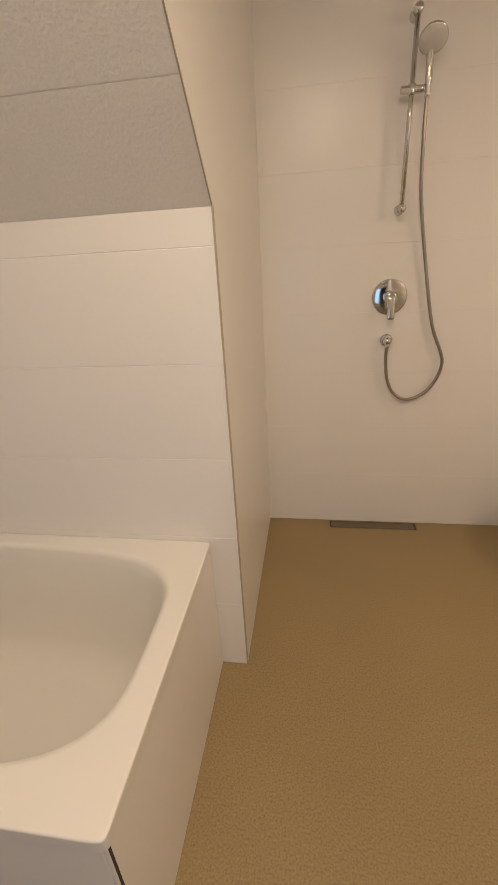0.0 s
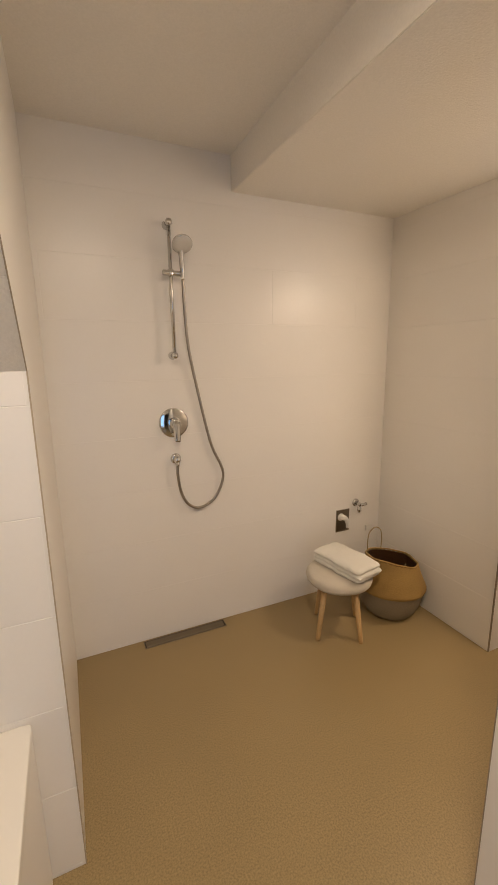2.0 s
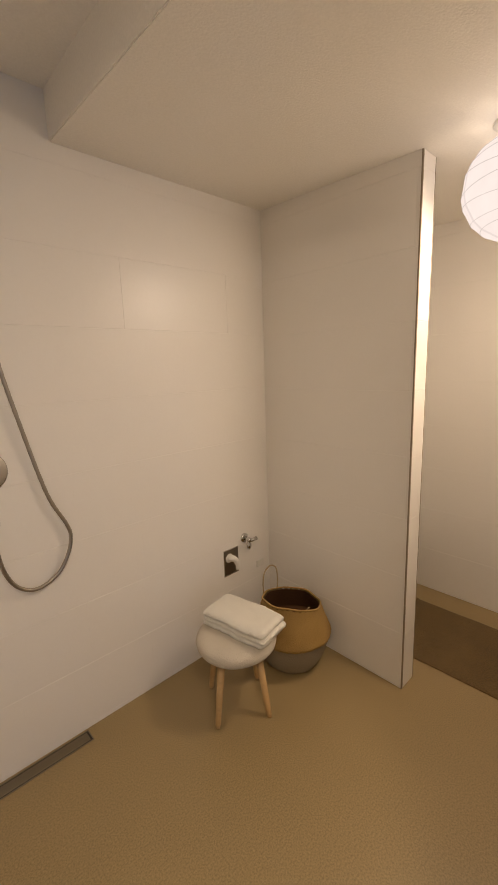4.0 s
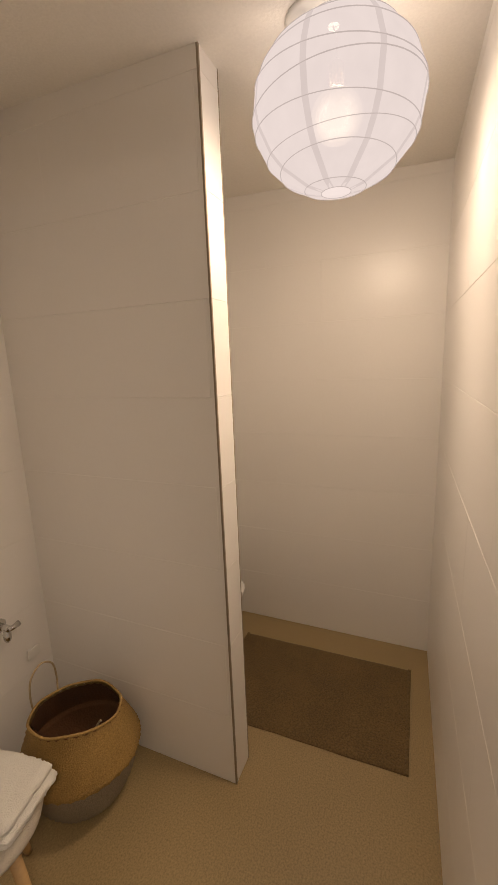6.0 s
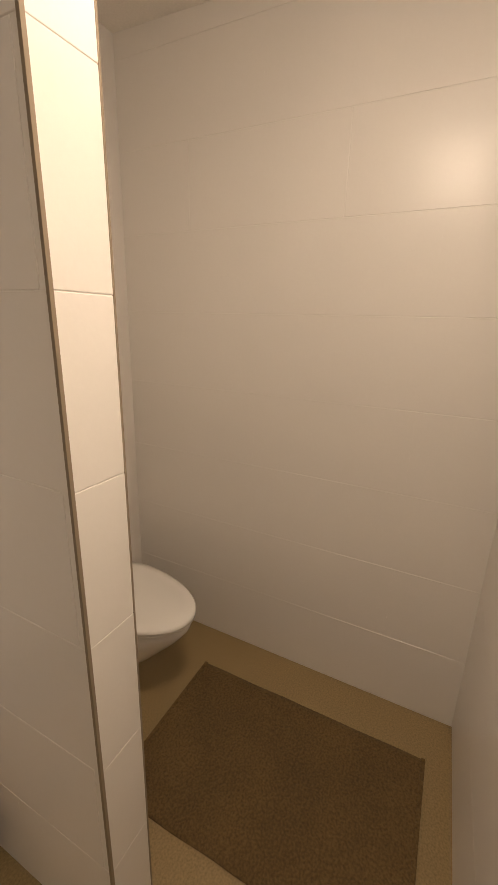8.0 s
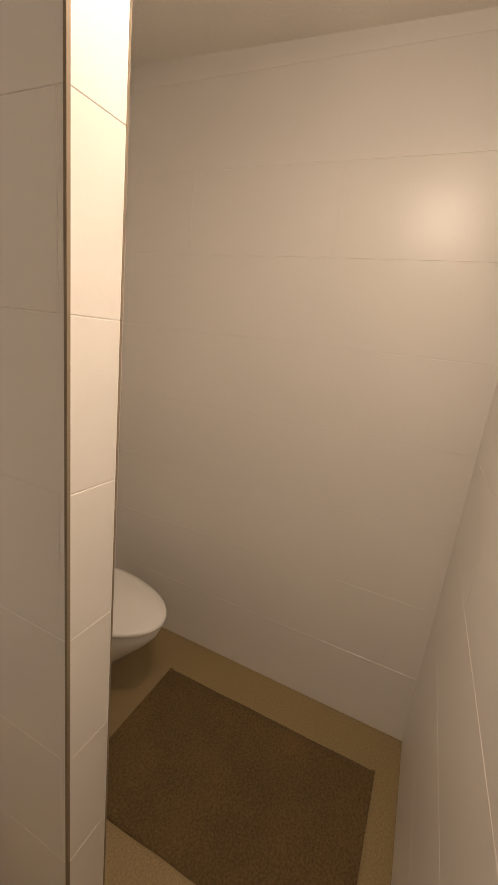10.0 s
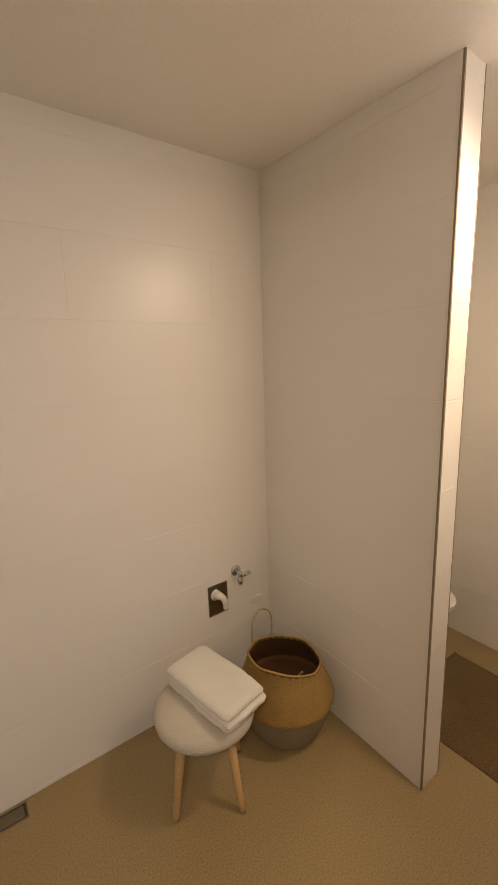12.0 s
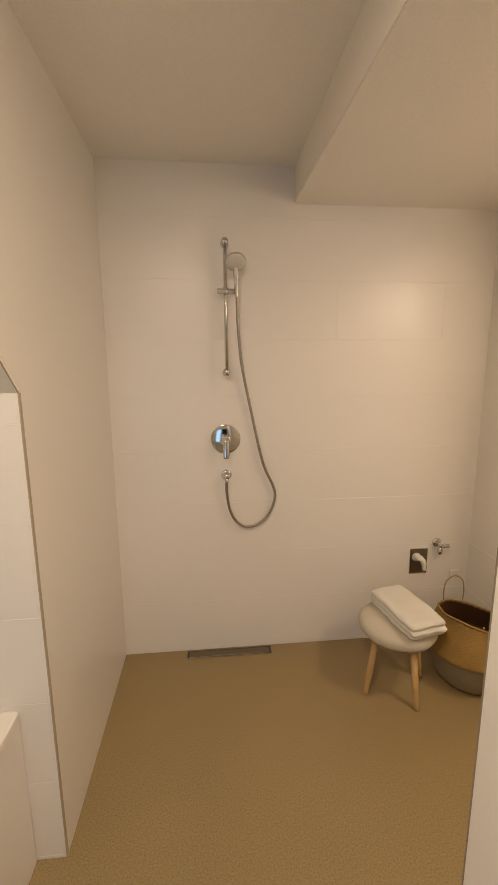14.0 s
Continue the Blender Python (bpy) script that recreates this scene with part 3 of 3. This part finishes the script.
def basket():
    ob = thing("belly_basket", "round seagrass belly basket, tan above and grey below", "basket", pose(1.749, 1.892, 0))
    n, pitch = 132, 0.0105

    def lift(t):
        return 0.155 * (-0.20 * math.cos(t) - 0.05 * math.sin(t)) + 0.006 * math.sin(2 * t + 0.6) + 0.0035 * math.sin(5 * t) + 0.0025 * math.sin(7 * t + 1.0)

    def woven(profile, inward=0.0):
        """Rows of weave: the skin swells in and out from strand to strand."""
        rings = []
        for k, (r, z) in enumerate(profile):
            ring = []
            for i in range(n):
                t = 2 * math.pi * i / n
                q = r - inward + 0.0042 * math.sin(t * 33 + math.pi * k) * (1 if not inward else 0.6) + 0.004 * noise.noise(Vector((math.cos(t) * 2, math.sin(t) * 2, z * 9)))
                up = max(0, (z - 0.17) / 0.21)
                ring.append((q * math.cos(t) - 0.020 * up, q * math.sin(t) - 0.020 * up, z + lift(t) * up))
            rings.append(ring)
        return rings

    def along(points):
        path, out = spline([(r, z, 0) for r, z in points], 10), []
        last = None
        for p in path:
            if last is None or (p - last).length >= pitch * 0.9:
                out.append((p.x, p.y))
                last = p
        return out

    low = along([(0.128, 0.003), (0.160, 0.036), (0.190, 0.110), (0.2035, 0.190), (0.2040, 0.198)])
    high = along([(0.2080, 0.186), (0.2175, 0.194), (0.2135, 0.212), (0.197, 0.262), (0.177, 0.318), (0.157, 0.383)])
    part("lower_weave", loft(woven(low), True, False), SEAGRASS_GREY, ob, "grey painted lower half", True)
    part("upper_weave", loft(woven(high)), SEAGRASS, ob, "natural tan upper half", True)
    part("lining", loft(woven([(r, z) for r, z in low[1:] + high[2:]], 0.011), True, False), SEAGRASS_IN, ob, "dark woven inside", True)
    rim = [(0.1575 * math.cos(2 * math.pi * i / 96) - 0.020, 0.1575 * math.sin(2 * math.pi * i / 96) - 0.020, 0.384 + lift(2 * math.pi * i / 96)) for i in range(96)]
    rings = []
    for i, p in enumerate(rim):
        d = (Vector(rim[(i + 1) % 96]) - Vector(rim[i - 1])).normalized()
        s = Vector((p[0] + 0.020, p[1] + 0.020, 0)).normalized()
        u = s.cross(d)
        rings.append([Vector(p) + (0.0046 + 0.0008 * (i % 2)) * (s * math.cos(a) + u * math.sin(a)) for a in [2 * math.pi * k / 8 for k in range(8)]])
    part("rim", loft(rings + [rings[0]]), SEAGRASS, ob, "", True)
    for a, h, lean in ((90, 0.162, 0.0), (238, -0.06, -0.05)):
        t = math.radians(a)
        s, e = Vector((math.cos(t), math.sin(t), 0)), Vector((-math.sin(t), math.cos(t), 0))
        c = s * 0.156 + Vector((-0.020, -0.020, 0.372 + lift(t)))
        if h > 0:
            pts = [c - e * 0.056, c - e * 0.059 + Vector((0, 0, h * 0.45)), c - e * 0.046 + Vector((0, 0, h * 0.82)), c + Vector((0, 0, h)),
                   c + e * 0.046 + Vector((0, 0, h * 0.82)), c + e * 0.059 + Vector((0, 0, h * 0.45)), c + e * 0.056]
        else:
            c = s * 0.146 + Vector((-0.020, -0.020, 0.388 + lift(t)))
            pts = [c - e * 0.052, c - e * 0.050 - s * 0.03 + Vector((0, 0, -0.030)), c - s * 0.04 + Vector((0, 0, -0.095)), c + e * 0.050 - s * 0.03 + Vector((0, 0, -0.030)), c + e * 0.052]
        run = spline(pts, 8)
        part("handle", tube(run, [0.0033 + 0.0006 * (i % 2) for i in range(len(run))], 8), TWIST, ob, "thin twisted seagrass loop", True)
    return ob


basket()


def toilet():
    ob = thing("toilet", "white wall-hung toilet with closed lid", "toilet", pose(2.580, WC_NORTH, 0))

    def egg(w, back, front, z, n=48):
        ring = []
        for i in range(n):
            t = 2 * math.pi * i / n
            c, s = math.cos(t), math.sin(t)
            mid = back - w * 0.95
            ring.append((1.03 * w * c, 1.075 * (mid + s * (back - mid) if s > 0 else mid + s * (mid - front)), z))
        return ring

    part("bowl", loft([egg(0.105, -0.0, -0.30, 0.10), egg(0.125, -0.0, -0.34, 0.13), egg(0.150, -0.0, -0.42, 0.21), egg(0.172, -0.0, -0.51, 0.31), egg(0.180, -0.0, -0.55, 0.365),
                       egg(0.181, -0.0, -0.556, 0.392), egg(0.176, -0.0, -0.55, 0.398)], True, True), CERAMIC, ob, "glossy white ceramic bowl", True)
    part("seat", loft([egg(0.176, -0.07, -0.558, 0.3985), egg(0.181, -0.065, -0.563, 0.402), egg(0.181, -0.065, -0.563, 0.409), egg(0.178, -0.07, -0.560, 0.411)], True, True), WHITE, ob, "", True)
    part("lid", loft([egg(0.180, -0.065, -0.564, 0.4135), egg(0.185, -0.06, -0.569, 0.417), egg(0.185, -0.06, -0.569, 0.428), egg(0.180, -0.065, -0.563, 0.434),
                      egg(0.150, -0.09, -0.52, 0.4375), egg(0.08, -0.16, -0.42, 0.4385)], True, True), CERAMIC, ob, "closed white lid", True)
    for x in (-0.075, 0.075):
        part("hinge", tube([(x - 0.02, -0.055, 0.418), (x + 0.02, -0.055, 0.418)], 0.011, 12), CHROME, ob, "", True)
    return ob


toilet()


def bath_mat():
    ob = thing("bath_mat", "flat dark brown woven bath mat on the floor", "mat", pose(2.514, 1.186, 0, 0, 0, 0.6))
    hx, hy, step = 0.292, 0.458, 0.012
    bm = bmesh.new()
    nx, ny = int(2 * hx / step), int(2 * hy / step)
    grid = []
    for i in range(nx + 1):
        row = []
        for j in range(ny + 1):
            x, y = -hx + 2 * hx * i / nx, -hy + 2 * hy * j / ny
            edge = 0.003 if i in (0, nx) or j in (0, ny) else 0.0085
            wave = 0.0025 * noise.noise(Vector((x * 6, y * 6, 2))) if edge > 0.004 else 0
            row.append(bm.verts.new((x + 0.003 * noise.noise(Vector((y * 7, 1, 0))), y + 0.003 * noise.noise(Vector((x * 7, 5, 0))), edge + wave + 0.0012 * ((i + j) % 2))))
        grid.append(row)
    for i in range(nx):
        for j in range(ny):
            bm.faces.new((grid[i][j], grid[i + 1][j], grid[i + 1][j + 1], grid[i][j + 1]))
    ring = [grid[i][0] for i in range(nx + 1)] + [grid[nx][j] for j in range(1, ny + 1)] + [grid[i][ny] for i in range(nx - 1, -1, -1)] + [grid[0][j] for j in range(ny - 1, 0, -1)]
    low = [bm.verts.new((v.co.x, v.co.y, 0.0005)) for v in ring]
    for i in range(len(ring)):
        bm.faces.new((ring[i], low[i], low[(i + 1) % len(ring)], ring[(i + 1) % len(ring)]))
    bm.faces.new(low)
    bmesh.ops.recalc_face_normals(bm, faces=bm.faces)
    part("weave", bm, MAT, ob, "", True)
    for s in (-1, 1):
        part("hem", box(-hx, hx, s * (hy - 0.007) - 0.007, s * (hy - 0.007) + 0.007, 0.001, 0.0115, 0.003), MAT, ob)
    return ob


bath_mat()


def lantern():
    ob = thing("paper_lantern", "lit white paper globe lantern with wire ribs under the ceiling", "ceiling lamp", pose(*LANTERN))
    R, H, n = 0.219, 0.193, 64
    ribs = [(-0.984, 0, 0), (-0.93, 0.01, 40), (-0.74, 0.05, 200), (-0.50, 0.07, 320), (-0.30, 0.05, 80), (-0.02, 0.09, 250), (0.24, 0.09, 60),
            (0.42, 0.07, 190), (0.66, 0.06, 300), (0.84, 0.04, 120), (0.95, 0.01, 10)]

    def hoop(u, tilt, turn, grow=0.0):
        out = []
        for i in range(n):
            t = 2 * math.pi * i / n
            h = max(-0.992, min(0.992, u + tilt * math.cos(t - math.radians(turn))))
            r = (R + grow) * math.sqrt(1 - h * h)
            out.append((r * math.cos(t), r * math.sin(t), H * h))
        return out

    # top ring closed as well, to keep the bulb's beam off the ceiling
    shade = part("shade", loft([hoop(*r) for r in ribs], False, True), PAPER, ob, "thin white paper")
    # disc added over the open lower ring, to cut the beam on the floor
    bm = bmesh.new()
    bm.faces.new([bm.verts.new(p) for p in hoop(*ribs[0])])
    part("ring_cover", bm, RING_COVER, shade, "added glowing disc that dims light through the open lower ring")
    for r in ribs:
        h = [Vector(p) for p in hoop(*r, 0.0006)]
        rings = []
        for i in range(n):
            d = (h[(i + 1) % n] - h[i - 1]).normalized()
            s = h[i].normalized()
            s = (s - d * s.dot(d)).normalized()
            u = s.cross(d)
            rings.append([h[i] + 0.0012 * (s * math.cos(a) + u * math.sin(a)) for a in (0.8, 2.4, 3.9, 5.5)])
        part("rib", loft(rings + [rings[0]]), WIRE, ob)
    for k in range(8):
        c = 2 * math.pi * (k + 0.82) / 8
        bm = bmesh.new()
        rows = []
        for r in ribs:
            pts = []
            for s in (-1, 1):
                h0 = max(-0.992, min(0.992, r[0] + r[1] * math.cos(c - math.radians(r[2]))))
                rad = R * math.sqrt(1 - h0 * h0) + 0.0005
                w = 0.0075 * s / max(rad, 0.02)
                pts.append(bm.verts.new((rad * math.cos(c + w), rad * math.sin(c + w), H * h0)))
            rows.append(pts)
        for a, b in zip(rows, rows[1:]):
            bm.faces.new((a[0], a[1], b[1], b[0]))
        part("seam", bm, SEAM, shade, "overlapped paper strip")
    bulb = part("bulb", turned([(0.006, -0.038), (0.015, -0.033), (0.022, -0.020), (0.024, -0.008), (0.021, 0.010), (0.015, 0.028), (0.013, 0.052)], 24), BULB, ob, "glowing bulb", True)
    # nested glow shells painting the bulb's soft spot behind the paper
    for r in (0.028, 0.036, 0.045, 0.055, 0.066):
        part("halo_shell", turned([(max(r * math.sin(math.pi * k / 12), 0.001), -0.012 - r * 0.95 * math.cos(math.pi * k / 12)) for k in range(13)], 28), HALO, bulb, "", True)
    part("socket", turned([(0.017, 0.05), (0.019, 0.056), (0.019, 0.105), (0.012, 0.112)], 20), DARK, ob, "", True)
    part("cord", tube([(0, 0, 0.11), (0, 0, 0.165)], 0.0025, 8), DARK, ob, "", True)
    top = low_at(LANTERN[1] + 0.03) - LANTERN[2]
    rose = turned([(0.078, top), (0.078, top - 0.004), (0.072, top - 0.009), (0.020, top - 0.011)], 40)
    bmesh.ops.translate(rose, verts=rose.verts, vec=(-0.005, 0.052, 0))
    part("ceiling_rose", rose, WHITE, ob, "flat white ceiling rose", True)
    stub = turned([(0.017, top - 0.004), (0.017, top - 0.030), (0.013, top - 0.036)], 20)
    bmesh.ops.translate(stub, verts=stub.verts, vec=(-0.010, 0.006, 0))
    part("cord_grip", stub, WHITE, ob, "", True)
    part("hook", tube(spline([(-0.012, 0.006, top - 0.034), (-0.016, 0.004, top - 0.043), (-0.008, 0.0, top - 0.050), (0, 0, top - 0.045)], 5), 0.0016, 8), DARK, ob, "", True)
    return ob


lantern()


# white housing drawn round the added, unseen fill lamp
def fill_fixture():
    ob = thing("fill_lamp", "added round flush white lamp, unseen, that brightens the main bathroom", "ceiling lamp", pose(*FILL_LAMP, HIGH))
    part("rim", turned([(0.175, 0), (0.175, -0.045), (0.165, -0.050)], 40, True, False), WHITE, ob, "", True)
    part("diffuser", turned([(0.165, -0.048), (0.160, -0.056), (0.10, -0.064), (0.03, -0.067)], 40, False, True), DIFFUSER, ob, "frosted glowing cover", True)
    return ob


fill_fixture()

# ---- wall tiles ----
TILE_MESH = {}


def tile_mesh(w, h, open_side):
    """A thin tile with softened edges, standing in the x-z plane and facing -y."""
    key = (round(w, 3), round(h, 3), open_side)
    if key not in TILE_MESH:
        bm, e, side = bmesh.new(), 0.0016, 0.0018 if open_side else 0.00002
        back = [bm.verts.new((x, 0, z)) for x, z in ((-w / 2, -h / 2), (w / 2, -h / 2), (w / 2, h / 2), (-w / 2, h / 2))]
        mid = [bm.verts.new((math.copysign(abs(v.co.x) - side * 0.3, v.co.x), -JOINT * 0.75, math.copysign(abs(v.co.z) - 0.0008, v.co.z))) for v in back]
        front = [bm.verts.new((math.copysign(abs(v.co.x) - side, v.co.x), -JOINT, math.copysign(abs(v.co.z) - e, v.co.z))) for v in back]
        for a, c in ((back, mid), (mid, front)):
            for i in range(4):
                bm.faces.new((a[i], a[(i + 1) % 4], c[(i + 1) % 4], c[i]))
        bm.faces.new(front)
        me = bpy.data.meshes.new("tile")
        bm.normal_update()
        bm.to_mesh(me)
        bm.free()
        me.materials.append(WALL)
        TILE_MESH[key] = me
    return TILE_MESH[key]


def tiles(wall, x, y, turn, length, top, first, column, open_row=-1, gap=0.0010, width=0.6, height=0.3):
    """A half-bond field of tiles on a wall: from the point x, y of its joint plane along the heading turn, rows from the height first."""
    base = pose(x, y, 0, 0, 0, turn)
    row, z = 0, first - height
    while z < top - 0.01:
        z0, z1 = max(z, 0.0), min(z + height, top)
        u = column + (width / 2 if row % 2 else 0)
        while u > 0:
            u -= width
        while u < length - 0.004:
            u0, u1 = max(u, 0.0), min(u + width, length)
            if u1 - u0 > 0.02 and z1 - z0 > 0.015:
                ob = new("tile", tile_mesh(u1 - u0 - (0.0012 if row == open_row else 0.0), z1 - z0 - gap, row == open_row))
                ob.parent = wall
                lean = pose(0, 0, 0, random.uniform(-0.03, 0.03), 0, random.uniform(-0.02, 0.02))
                ob.matrix_local = base @ pose((u0 + u1) / 2, 0, (z0 + z1) / 2) @ lean
            u += width
        z += height
        row += 1


tiles(wall_north, CHEEK, NORTH + JOINT, 0, PART_W - CHEEK, 2.66, 0.02, 0.785 - CHEEK, 7, 0.0005)
tiles(wall_knee, WEST, KNEE + JOINT, 0, CHEEK - 0.0025 - WEST, KNEE_TOP, 0.015, 1.2)
tiles(wall_partition, PART_W + JOINT, NORTH, -90, NORTH - PART_END - 0.0055, LOW, 0.008, 0.30)
tiles(wall_partition, PART_W + 0.0065, PART_END + JOINT, 0, PART_E - PART_W - 0.0095, LOW, 0.008, 0.0)
tiles(wall_wc_east, WC_EAST + JOINT, WC_NORTH, -90, WC_NORTH - ALCOVE_Y, LOW, 0.003, 0.635, 7)
tiles(wall_wc_south, WC_EAST, ALCOVE_Y - JOINT, 180 + math.degrees(math.atan2(ALCOVE_Y - CORNER_Y, WC_EAST + 0.02 - EDGE)), WC_EAST - EDGE - 0.018, LOW, 0.003, 0.45)
